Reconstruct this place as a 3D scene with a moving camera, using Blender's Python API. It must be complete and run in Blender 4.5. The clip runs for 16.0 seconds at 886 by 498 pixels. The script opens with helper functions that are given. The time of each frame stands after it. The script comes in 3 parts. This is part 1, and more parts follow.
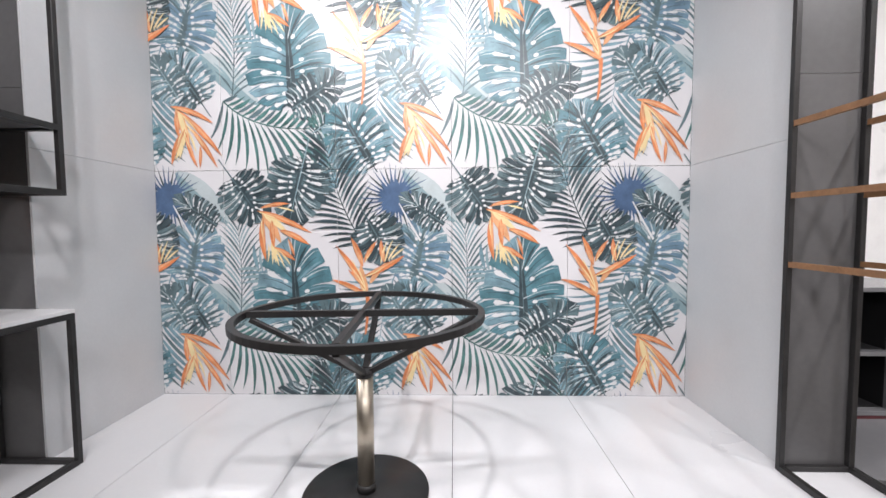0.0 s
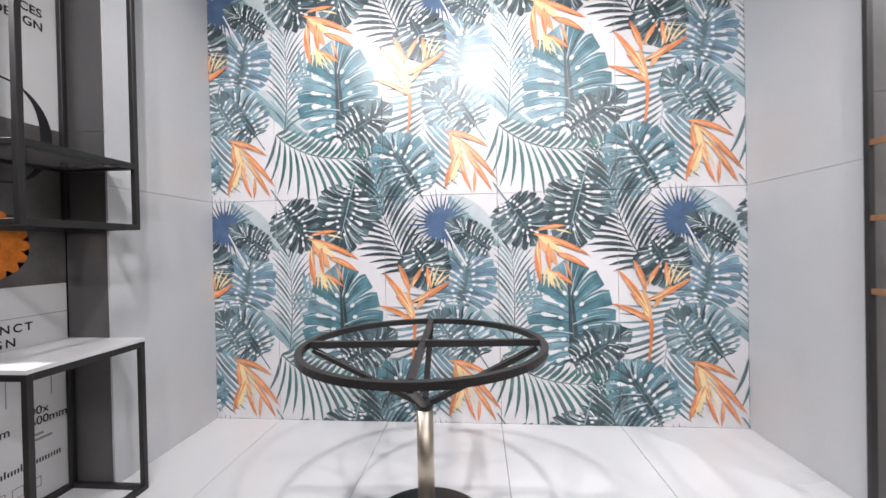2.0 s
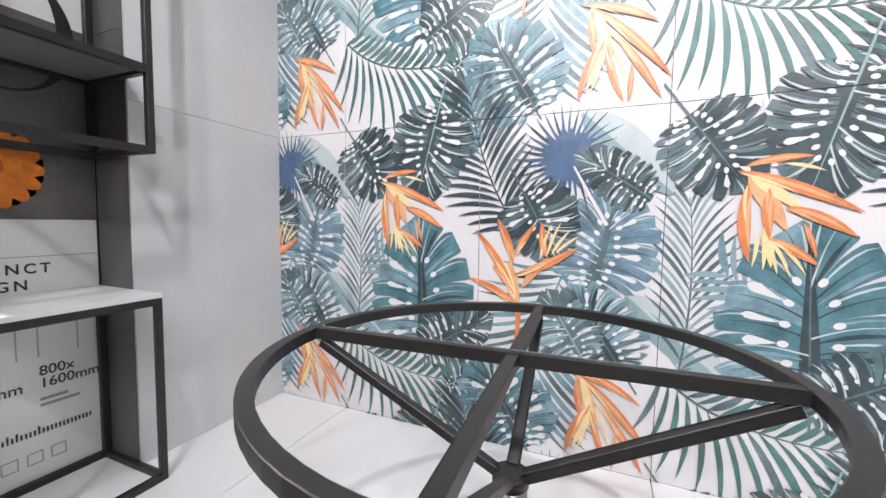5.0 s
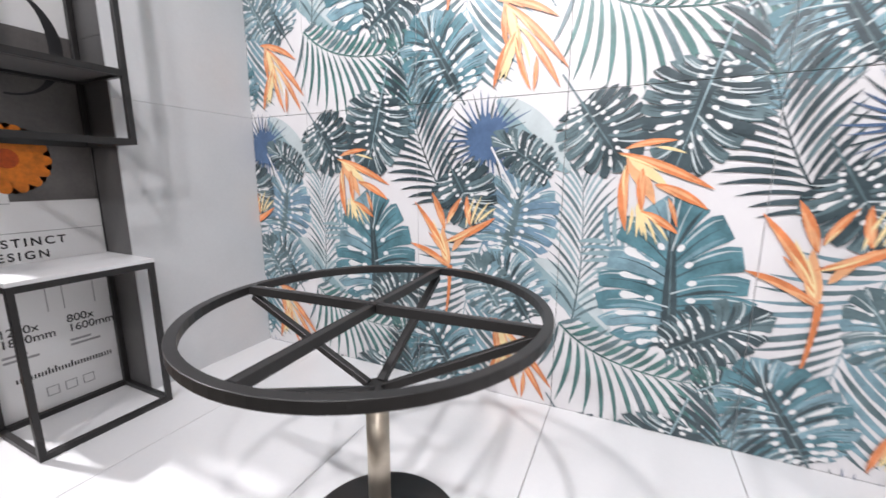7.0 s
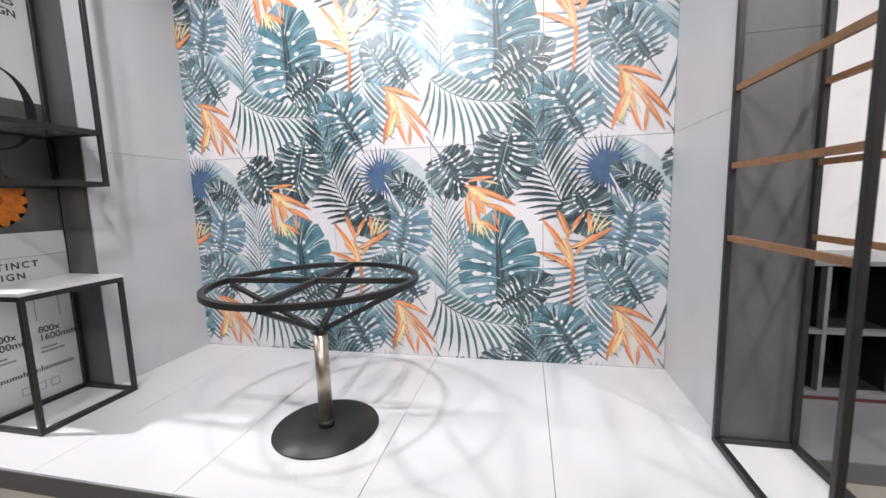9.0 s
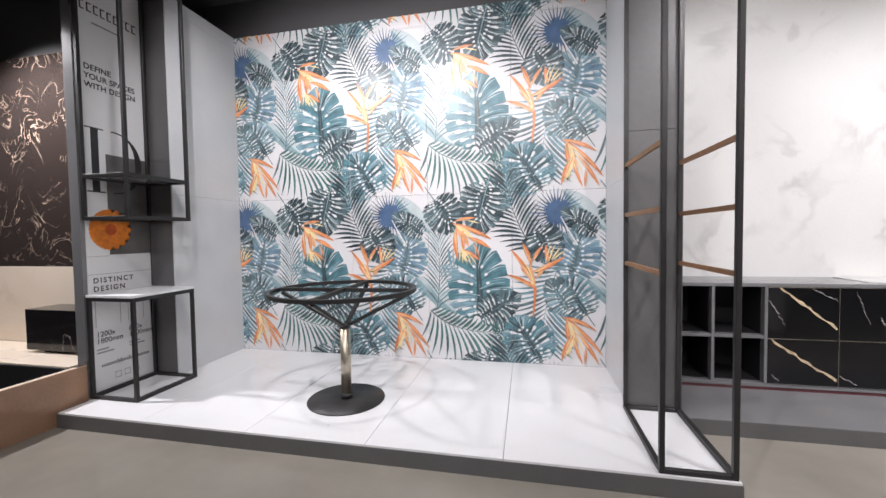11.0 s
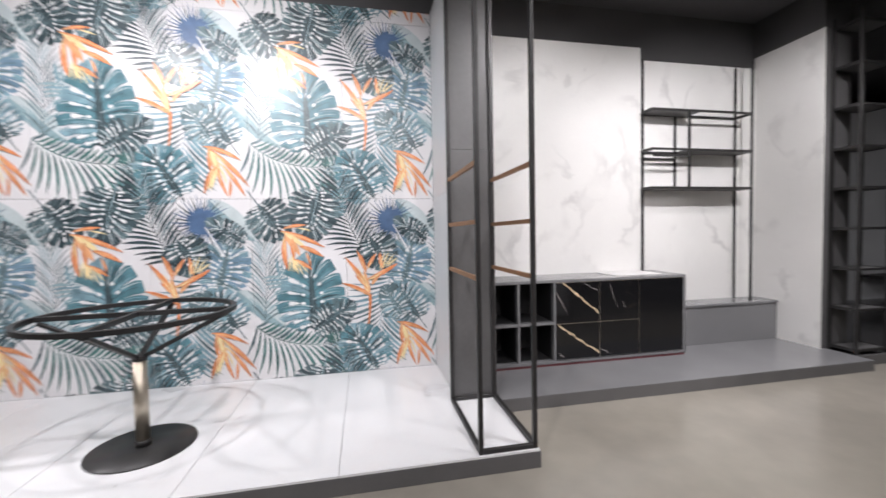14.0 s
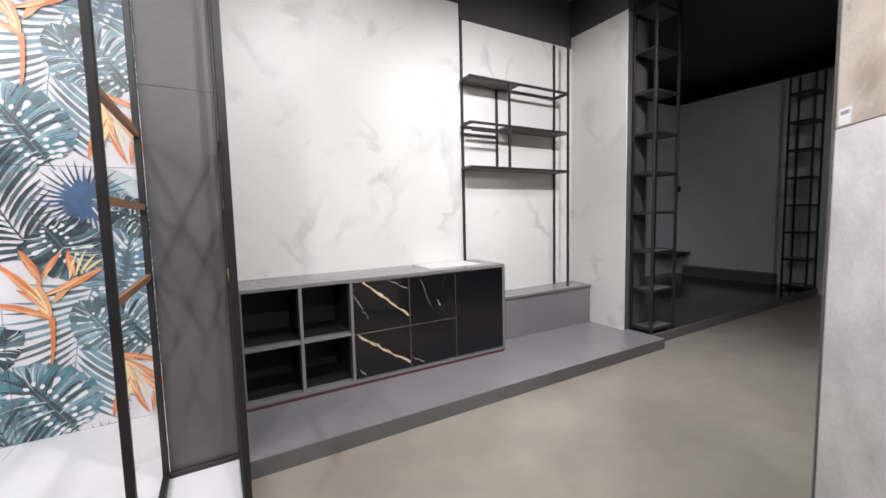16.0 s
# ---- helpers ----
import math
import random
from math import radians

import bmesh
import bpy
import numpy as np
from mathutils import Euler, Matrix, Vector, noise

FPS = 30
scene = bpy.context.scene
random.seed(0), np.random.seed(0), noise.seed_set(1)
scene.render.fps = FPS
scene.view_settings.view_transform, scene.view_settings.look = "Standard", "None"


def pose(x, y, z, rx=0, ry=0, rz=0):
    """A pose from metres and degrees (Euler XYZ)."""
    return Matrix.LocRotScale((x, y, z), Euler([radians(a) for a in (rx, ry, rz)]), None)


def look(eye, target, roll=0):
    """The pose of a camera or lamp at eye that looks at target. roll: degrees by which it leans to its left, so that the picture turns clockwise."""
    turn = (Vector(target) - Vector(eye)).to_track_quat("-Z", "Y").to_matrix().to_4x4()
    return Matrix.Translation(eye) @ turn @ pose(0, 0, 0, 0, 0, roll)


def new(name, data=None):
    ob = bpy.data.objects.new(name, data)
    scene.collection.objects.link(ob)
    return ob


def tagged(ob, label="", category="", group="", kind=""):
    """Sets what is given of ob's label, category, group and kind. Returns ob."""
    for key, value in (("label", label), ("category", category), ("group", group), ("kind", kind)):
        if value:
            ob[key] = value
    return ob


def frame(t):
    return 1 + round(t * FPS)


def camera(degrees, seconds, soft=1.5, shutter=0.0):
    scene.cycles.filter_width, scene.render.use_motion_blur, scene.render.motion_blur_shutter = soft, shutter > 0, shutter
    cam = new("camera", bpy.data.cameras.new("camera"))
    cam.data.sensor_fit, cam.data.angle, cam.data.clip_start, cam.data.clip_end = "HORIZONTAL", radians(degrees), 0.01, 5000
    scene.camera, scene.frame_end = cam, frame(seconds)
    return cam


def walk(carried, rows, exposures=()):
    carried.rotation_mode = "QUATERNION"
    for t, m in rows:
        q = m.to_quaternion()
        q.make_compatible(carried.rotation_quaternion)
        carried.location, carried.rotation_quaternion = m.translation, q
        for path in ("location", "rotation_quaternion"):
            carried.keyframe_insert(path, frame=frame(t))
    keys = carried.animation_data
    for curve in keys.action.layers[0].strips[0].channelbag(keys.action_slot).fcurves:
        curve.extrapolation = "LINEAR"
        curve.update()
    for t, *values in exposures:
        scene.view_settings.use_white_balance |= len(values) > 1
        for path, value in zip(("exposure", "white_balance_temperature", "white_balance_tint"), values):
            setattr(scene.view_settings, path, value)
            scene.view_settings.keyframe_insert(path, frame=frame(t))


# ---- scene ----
cam = camera(96.9, 16.0, shutter=0.3)
PATH = [
    (0, (0.014, 0.065, 1.298), (-0.042, 2.061, 1.191), -0.4),
    (0.5, (-0.023, 0.027, 1.350), (-0.076, 2.025, 1.276), -0.8),
    (1, (-0.113, -0.020, 1.347), (-0.152, 1.979, 1.275), -1.1),
    (1.5, (-0.136, -0.082, 1.353), (-0.219, 1.915, 1.294), -1.3),
    (2, (-0.136, 0.057, 1.354), (-0.316, 2.048, 1.338), -1.2),
    (2.5, (-0.164, 0.298, 1.339), (-0.436, 2.279, 1.295), -1.1),
    (3, (-0.284, 0.636, 1.230), (-0.653, 2.601, 1.169), -1.2),
    (3.5, (-0.319, 0.816, 1.186), (-0.834, 2.746, 1.073), -0.9),
    (4, (-0.322, 0.945, 1.143), (-0.887, 2.863, 1.085), 0.0),
    (6.5, (0.172, 0.933, 1.352), (-0.871, 2.606, 1.018), 0.1),
    (7, (0.296, 0.814, 1.323), (-0.543, 2.593, 0.958), 0.1),
    (7.5, (0.441, 0.621, 1.283), (-0.189, 2.487, 0.932), -0.2),
    (8, (0.579, 0.42, 1.317), (0.087, 2.331, 0.991), -0.7),
    (8.5, (0.632, 0.173, 1.306), (0.208, 2.105, 1.008), -1.6),
    (9, (0.688, -0.065, 1.326), (0.27, 1.875, 1.076), -1.7),
    (9.5, (0.784, -0.324, 1.314), (0.347, 1.62, 1.136), -1.3),
    (12, (0.945, -1.024, 1.359), (0.579, 0.942, 1.306), -1.0),
    (12.5, (0.952, -1.022, 1.375), (0.638, 0.953, 1.34), -1.4),
    (13, (0.963, -1.003, 1.375), (0.744, 0.985, 1.347), -1.5),
    (13.5, (0.956, -0.979, 1.375), (0.929, 1.021, 1.329), -1.3),
    (14, (0.969, -0.899, 1.371), (1.359, 1.062, 1.295), -1.1),
    (14.5, (1.069, -0.792, 1.353), (1.953, 0.999, 1.245), -1.7),
    (15, (1.316, -0.683, 1.349), (2.404, 0.99, 1.216), -1.7),
    (15.5, (1.654, -0.533, 1.334), (2.729, 1.145, 1.166), -1.1),
    (16, (1.881, -0.32, 1.362), (2.87, 1.41, 1.197), -1.4),
]
walk(cam, [(t, look(eye, target, roll)) for t, eye, target, roll in PATH],
     exposures=((0, 0.02), (1, 0.03), (3, 0.07), (4.2, 0.12), (6.5, 0.14), (8, 0.03), (9, 0.0), (12.5, 0.0), (16, 0.03)))

# ---- light ----
world = bpy.data.worlds.new("dim_showroom")
scene.world = world
world.use_nodes = True
world.node_tree.nodes["Background"].inputs[0].default_value = (0.9, 0.93, 1.0, 1)
world.node_tree.nodes["Background"].inputs[1].default_value = 0.12


def spot(eye, target, watts, degrees=70, blend=0.7, radius=0.045, color=(1.0, 0.965, 1.0)):
    data = bpy.data.lights.new("spot_beam", "SPOT")
    data.energy, data.spot_size, data.spot_blend, data.shadow_soft_size, data.color = watts, radians(degrees), blend, radius, color
    ob = new("spot_beam", data)
    ob.matrix_world = look(eye, target)
    return ob


SPOTS = [  # eye, target, watts, cone
    ((-1.20, 1.00, 3.45), (-0.95, 2.8, 1.9), 128, 118),
    ((-0.10, 0.90, 3.45), (0.25, 2.8, 1.8), 148, 118),
    ((-0.60, -0.5, 3.45), (-0.9, 2.4, 0.9), 100, 95),
    ((1.0, 0.0, 3.40), (0.4, 2.8, 0.9), 100, 95),
    ((2.7, 0.6, 3.50), (2.9, 3.0, 1.2), 172, 100),
    ((4.3, 0.7, 3.50), (4.95, 2.9, 1.2), 200, 105),
    ((5.25, 1.44, 3.42), (4.2, 1.0, 0.0), 80, 100),
    ((5.67, 1.39, 3.42), (4.4, 1.6, 0.4), 100, 110),
    # Next three: unseen spots added to brighten slab, bath bay and far bay.
    ((2.6, 0.6, 3.40), (3.7, 0.0, 0.9), 300, 105),
    ((-3.35, 1.1, 3.30), (-3.2, 1.7, 0.8), 430, 125),
    ((7.6, 1.2, 3.40), (9.0, 3.6, 1.2), 19, 110),
    # Last two: unseen spots assumed behind the camera, for the bright floor.
    ((-0.6, -2.2, 3.40), (0.2, 0.3, 0.0), 160, 120),
    ((2.2, -2.2, 3.40), (3.0, 0.6, 0.0), 200, 120),
]
for eye_at, aim_at, watts, cone in SPOTS:
    spot(eye_at, aim_at, watts, cone)


# ---- materials ----
def material(name, color, rough=0.5, metal=0.0, vary=0.12, scale=3.0, fine=60.0, bump=0.05, spec=0.5, coat=0.0):
    m = bpy.data.materials.new(name)
    m.use_nodes = True
    n, link = m.node_tree.nodes, m.node_tree.links.new
    b = n["Principled BSDF"]
    b.inputs["Roughness"].default_value = rough
    b.inputs["Metallic"].default_value = metal
    b.inputs["Specular IOR Level"].default_value = spec
    b.inputs["Coat Weight"].default_value = coat
    b.inputs["Coat Roughness"].default_value = 0.08
    tc = n.new("ShaderNodeNewGeometry")
    big, small = n.new("ShaderNodeTexNoise"), n.new("ShaderNodeTexNoise")
    big.inputs["Scale"].default_value, big.inputs["Detail"].default_value = scale, 6
    small.inputs["Scale"].default_value, small.inputs["Detail"].default_value = fine, 3
    link(tc.outputs["Position"], big.inputs["Vector"])
    link(tc.outputs["Position"], small.inputs["Vector"])
    add = n.new("ShaderNodeMath")
    add.operation = "MULTIPLY_ADD"
    link(small.outputs["Fac"], add.inputs[0])
    add.inputs[1].default_value = 0.35
    link(big.outputs["Fac"], add.inputs[2])
    ramp = n.new("ShaderNodeMapRange")
    ramp.inputs["From Min"].default_value, ramp.inputs["From Max"].default_value = 0.35, 1.0
    ramp.clamp = False
    ramp.inputs["To Min"].default_value, ramp.inputs["To Max"].default_value = 1 - vary, 1 + vary
    link(add.outputs[0], ramp.inputs["Value"])
    mix = n.new("ShaderNodeVectorMath")
    mix.operation = "SCALE"
    mix.inputs[0].default_value = color[:3]
    link(ramp.outputs[0], mix.inputs["Scale"])
    link(mix.outputs[0], b.inputs["Base Color"])
    rr = n.new("ShaderNodeMapRange")
    rr.inputs["To Min"].default_value, rr.inputs["To Max"].default_value = max(0.02, rough - 0.08), min(1, rough + 0.08)
    link(big.outputs["Fac"], rr.inputs["Value"])
    link(rr.outputs[0], b.inputs["Roughness"])
    if bump:
        bp = n.new("ShaderNodeBump")
        bp.inputs["Strength"].default_value, bp.inputs["Distance"].default_value = bump, 0.002
        link(small.outputs["Fac"], bp.inputs["Height"])
        link(bp.outputs[0], b.inputs["Normal"])
    return m


def veined(name, base, vein, scale=1.2, width=0.035, rough=0.1, strength=1.0, warp=0.9, stretch=(1, 1, 1), vary=0.06):
    """Polished stone: a cloudy ground with thin warped veins that fade in and out."""
    m = material(name, base, rough, vary=vary, scale=1.5 if vary < 0.1 else 3.5, bump=0.0)
    n, link = m.node_tree.nodes, m.node_tree.links.new
    b = n["Principled BSDF"]
    ground = b.inputs["Base Color"].links[0].from_socket
    geo, mp = n.new("ShaderNodeNewGeometry"), n.new("ShaderNodeMapping")
    mp.inputs["Rotation"].default_value, mp.inputs["Scale"].default_value = (0.3, 0.75, 0.4), stretch
    link(geo.outputs["Position"], mp.inputs["Vector"])
    nz = n.new("ShaderNodeTexNoise")
    nz.inputs["Scale"].default_value, nz.inputs["Detail"].default_value, nz.inputs["Distortion"].default_value = scale, 7, warp
    link(mp.outputs[0], nz.inputs["Vector"])
    d = n.new("ShaderNodeMath")
    d.operation = "SUBTRACT"
    link(nz.outputs["Fac"], d.inputs[0])
    d.inputs[1].default_value = 0.5
    a = n.new("ShaderNodeMath")
    a.operation = "ABSOLUTE"
    link(d.outputs[0], a.inputs[0])
    line = n.new("ShaderNodeMapRange")
    line.interpolation_type = "SMOOTHSTEP"
    line.inputs["From Max"].default_value = width
    line.inputs["To Min"].default_value, line.inputs["To Max"].default_value = 1, 0
    link(a.outputs[0], line.inputs["Value"])
    mask = n.new("ShaderNodeTexNoise")
    mask.inputs["Scale"].default_value = scale * 1.3
    link(geo.outputs["Position"], mask.inputs["Vector"])
    mk = n.new("ShaderNodeMapRange")
    mk.inputs["From Min"].default_value, mk.inputs["From Max"].default_value, mk.inputs["To Max"].default_value = 0.45, 0.7, strength
    link(mask.outputs["Fac"], mk.inputs["Value"])
    f = n.new("ShaderNodeMath")
    f.operation = "MULTIPLY"
    link(line.outputs[0], f.inputs[0])
    link(mk.outputs[0], f.inputs[1])
    mx = n.new("ShaderNodeMix")
    mx.data_type = "RGBA"
    link(f.outputs[0], mx.inputs["Factor"])
    link(ground, mx.inputs[6])
    mx.inputs[7].default_value = (*vein, 1)
    link(mx.outputs[2], b.inputs["Base Color"])
    return m


def glow(name, color, strength):
    m = bpy.data.materials.new(name)
    m.use_nodes = True
    b = m.node_tree.nodes["Principled BSDF"]
    b.inputs["Emission Color"].default_value = (*color, 1)
    b.inputs["Emission Strength"].default_value = strength
    return m


CEMENT = material("polished_cement_floor", (0.26, 0.24, 0.205), 0.22, vary=0.2, scale=1.1, fine=5, bump=0.0)
WHITE_TILE = material("satin_white_tile", (0.78, 0.78, 0.79), 0.3, vary=0.04, scale=1.6, bump=0.02)
SIDE_TILE = material("pale_grey_wall_tile", (0.62, 0.63, 0.64), 0.4, vary=0.07, scale=2.2, bump=0.03)
MURAL_WHITE = material("glazed_white_print", (0.71, 0.70, 0.71), 0.34, vary=0.03, scale=4, bump=0.015)
GREY_TILE = material("dark_grey_cement_tile", (0.105, 0.103, 0.103), 0.42, vary=0.2, scale=2.0, fine=30, bump=0.04)
GREY_STEP = material("grey_step_edge", (0.115, 0.113, 0.113), 0.45, vary=0.12, scale=4, bump=0.04)
GREY_BENCH = material("mid_grey_laminate", (0.20, 0.20, 0.205), 0.2, vary=0.07, scale=2, bump=0.0)
STEEL = material("black_powder_coated_steel", (0.028, 0.027, 0.027), 0.42, metal=0.2, vary=0.25, scale=9, bump=0.05)
POLE = material("brushed_champagne_steel", (0.56, 0.50, 0.41), 0.4, metal=1.0, vary=0.12, scale=12, bump=0.03)
OAK = material("oiled_oak_rail", (0.30, 0.155, 0.075), 0.45, vary=0.25, scale=30, bump=0.06)
PANEL = material("satin_grey_panel", (0.24, 0.24, 0.245), 0.3, metal=0.3, vary=0.08, scale=2, bump=0.02)
CEILING = material("charcoal_ceiling_paint", (0.085, 0.082, 0.088), 0.8, vary=0.1, scale=2)
DARK_WALL = material("charcoal_wall_paint", (0.07, 0.068, 0.07), 0.7, vary=0.1, scale=2)
GROUT = material("dark_joint", (0.05, 0.05, 0.05), 0.8)
WHITE_MARBLE = veined("white_marble_slab", (0.8, 0.79, 0.77), (0.5, 0.49, 0.48), 1.5, 0.05, 0.42, 0.6, 0.5)
BLACK_MARBLE = veined("black_gold_marble", (0.008, 0.008, 0.009), (0.55, 0.42, 0.27), 1.1, 0.004, 0.08, 0.04)
BLACK_STONE = veined("black_veined_marble", (0.010, 0.009, 0.010), (0.4, 0.36, 0.33), 2.2, 0.006, 0.1, 0.8)
EMPERADOR = veined("dark_brown_marble", (0.036, 0.027, 0.024), (0.6, 0.46, 0.36), 3.4, 0.016, 0.08, 1.0, 1.6)
CREAM = veined("cream_stone", (0.72, 0.62, 0.51), (0.6, 0.48, 0.36), 1.5, 0.05, 0.3, 0.4)
COPPER_STONE = material("brown_copper_stone", (0.36, 0.215, 0.135), 0.32, vary=0.3, scale=3.5, bump=0.03)
SLAB_LOW = veined("pale_lilac_cement_slab", (0.72, 0.69, 0.70), (0.5, 0.46, 0.45), 1.9, 0.06, 0.3, 0.7, vary=0.28)
SLAB_HIGH = veined("cream_travertine_slab", (0.52, 0.46, 0.39), (0.34, 0.28, 0.22), 2.2, 0.11, 0.3, 0.95, vary=0.45)
BLACK_GLOSS = material("polished_black_floor", (0.018, 0.017, 0.018), 0.16, vary=0.3, scale=2, bump=0.0)
# Black parts, and the shade put into the sideboard cubbies as colour.
BLACK = material("matt_black_and_shade", (0.012, 0.012, 0.013), 0.6)
INK = material("black_print_ink", (0.02, 0.02, 0.022), 0.4)
PALE_INK = material("grey_print_ink", (0.32, 0.32, 0.33), 0.4)
POSTER = material("white_poster_board", (0.8, 0.8, 0.8), 0.35, vary=0.03)
STONE_PRINT = material("printed_grey_stone", (0.12, 0.112, 0.108), 0.35, vary=0.35, scale=6)
RED_EDGE = material("dark_red_plinth", (0.11, 0.03, 0.035), 0.4)
ALU = material("aluminium_trim", (0.5, 0.5, 0.5), 0.35, metal=1.0)
PETAL = material("orange_gerbera_petal", (0.72, 0.20, 0.015), 0.5, vary=0.35, scale=25)
PETAL_CORE = material("deep_orange_petal_core", (0.52, 0.08, 0.01), 0.5, vary=0.3, scale=30)
LENS = glow("lit_lamp_lens", (1.0, 0.95, 0.88), 14.0)


# ---- building helpers ----
def box_bm(bm, lo, hi, bevel=0.0):
    r = bmesh.ops.create_cube(bm, size=1.0)
    size = [b - a for a, b in zip(lo, hi)]
    for v in r["verts"]:
        v.co = Vector([lo[i] + (v.co[i] + 0.5) * size[i] for i in range(3)])
    if bevel:
        edges = {e for v in r["verts"] for e in v.link_edges}
        bmesh.ops.bevel(bm, geom=list(edges), offset=bevel, segments=2, affect="EDGES", profile=0.6)
    return bm


def box(lo, hi, bevel=0.0):
    return box_bm(bmesh.new(), lo, hi, bevel)


def rod_bm(bm, a, b, r, sides=20):
    a, b = Vector(a), Vector(b)
    m = Matrix.Translation((a + b) / 2) @ (b - a).to_track_quat("Z", "Y").to_matrix().to_4x4()
    bmesh.ops.create_cone(bm, cap_ends=True, segments=sides, radius1=r, radius2=r, depth=(b - a).length, matrix=m)
    return bm


def bar_bm(bm, a, b, w, h, bevel=0.002):
    """A square tube from a to b, w wide and h high."""
    a, b = Vector(a), Vector(b)
    d = b - a
    side = Vector((0, 0, 1)).cross(d)
    side = Vector((1, 0, 0)) if side.length < 1e-6 else side.normalized()
    up = d.cross(side).normalized()
    turn = Matrix((side, up, d.normalized())).transposed().to_4x4()
    r = bmesh.ops.create_cube(bm, size=1.0)
    for v in r["verts"]:
        v.co = (a + b) / 2 + turn @ Vector((v.co.x * w, v.co.y * h, v.co.z * d.length))
    if bevel:
        bmesh.ops.bevel(bm, geom=list({e for v in r["verts"] for e in v.link_edges}), offset=bevel, segments=1, affect="EDGES")
    return bm


def mesh_of(name, bm, mat):
    me = bpy.data.meshes.new(name)
    bm.normal_update()
    bm.to_mesh(me)
    bm.free()
    for one in (mat if isinstance(mat, (list, tuple)) else [mat]):
        me.materials.append(one)
    return me


def part(name, bm, mat, parent=None, label="", smooth=False):
    ob = new(name, mesh_of(name, bm, mat))
    if smooth:
        for p in ob.data.polygons:
            p.use_smooth = len(p.vertices) == 4
    if parent:
        ob.parent = parent
    if label:
        ob["label"] = label
    return ob


def structure(name, bm, mat, label, category):
    return tagged(part(name, bm, mat), label, category, kind="structure")


def empty(name, label, category, group=""):
    return tagged(new(name), label, category, group)


def lettering(name, words, y, z, size, mat, parent, x, spread=1.0, bold=0.0):
    """Flat letters that face +x and read along +y."""
    cu = bpy.data.curves.new(name, "FONT")
    cu.body, cu.size, cu.space_character, cu.extrude, cu.offset = words, size, spread, 0.0004, bold
    tmp = new(name, cu)
    me = bpy.data.meshes.new_from_object(tmp)
    bpy.data.objects.remove(tmp)
    bm = bmesh.new()
    bm.from_mesh(me)
    bpy.data.meshes.remove(me)
    bmesh.ops.remove_doubles(bm, verts=bm.verts, dist=1e-6)
    seen = set()
    for v in bm.verts:
        if v in seen:
            continue
        todo, island = [v], []
        seen.add(v)
        while todo:
            one = todo.pop()
            island.append(one)
            for e in one.link_edges:
                other = e.other_vert(one)
                if other not in seen:
                    seen.add(other)
                    todo.append(other)
        glyph, at = bmesh.new(), {}
        for one in island:
            at[one] = glyph.verts.new(one.co)
        for face in {f for one in island for f in one.link_faces}:
            glyph.faces.new([at[one] for one in face.verts])
        part(name, glyph, mat, parent).matrix_world = pose(x, y, z, 90, 0, 90)
    bm.free()


# ---- shell of the showroom ----
H = 3.80
structure("floor", box((-6, -5.2, -0.1), (13, 6.2, 0)), CEMENT, "greige polished cement tile floor", "floor")
structure("ceiling", box((-6, -5.2, H), (13, 6.2, H + 0.1)), CEILING, "charcoal painted ceiling", "ceiling")
# Unseen south wall, kept pale so it bounces light into the bays.
structure("wall_south_bounce", box((-6, -5.3, 0), (13, -5.2, H)), SIDE_TILE, "unseen wall, made pale grey to bounce light", "wall")
structure("wall_west", box((-6.1, -5.2, 0), (-6, 6.2, H)), DARK_WALL, "plain charcoal showroom wall", "wall")
structure("wall_east", box((13, -5.2, 0), (13.1, 6.2, H)), DARK_WALL, "plain charcoal showroom wall", "wall")
structure("wall_north", box((-6, 6.2, 0), (13, 6.3, H)), DARK_WALL, "plain charcoal showroom wall", "wall")

P, W = 0.11, 2.80
XL, XR = -2.09, 1.62
TOP = 3.43


def step(name, lo, hi, label):
    return structure(name, box(lo, hi, 0.003), GREY_STEP, label, "platform")


platform = step("platform_1", (-2.315, 1.19, 0), (1.945, 2.90, 0.098), "low display platform with dark grey edge")
for i, (x0, x1) in enumerate(((-2.305, -1.6), (-1.6, -0.8), (-0.8, 0.0), (0.0, 0.8), (0.8, 1.94))):
    part("floor_tile", box((x0 + 0.0018, 1.192, 0.097), (x1 - 0.0018, 2.80, P), 0.0008), WHITE_TILE, platform)

mural_wall = structure("wall_mural", box((XL - 0.26, W + 0.012, P), (XR + 0.32, W + 0.2, TOP)), GROUT, "back wall tiled with a tropical leaf mural", "wall")
structure("bulkhead_1", box((-2.43, W + 0.006, TOP), (1.95, W + 0.2, H)), DARK_WALL, "charcoal bulkhead above the mural", "wall")

side_w = structure("wall_side_1", box((-2.335, 1.985, P), (XL - 0.012, W + 0.012, TOP)), GROUT, "thick side wall of the mural bay", "wall")
for z0, z1 in ((P, 1.71), (1.71, 3.31), (3.31, TOP)):
    part("wall_tile", box((XL - 0.012, 1.975, z0 + 0.001), (XL, W, z1 - 0.001), 0.0008), SIDE_TILE, side_w)
for z0, z1 in ((P, 2.0), (2.0, TOP)):
    part("end_tile", box((-2.335, 1.973, z0 + 0.001), (XL - 0.012, 1.985, z1 - 0.001), 0.0008), GREY_TILE, side_w)
side_e = structure("wall_side_2", box((XR + 0.012, 1.985, P), (1.945, W + 0.012, TOP)), GROUT, "thick side wall of the mural bay", "wall")
for z0, z1 in ((P, 1.71), (1.71, 3.31), (3.31, TOP)):
    part("wall_tile", box((XR, 1.985, z0 + 0.001), (XR + 0.012, W, z1 - 0.001), 0.0008), SIDE_TILE, side_e)
for z0, z1 in ((P, 2.0), (2.0, TOP)):
    part("end_tile", box((1.604, 1.972, z0 + 0.001), (1.945, 1.984, z1 - 0.001), 0.0008), GREY_TILE, side_e)

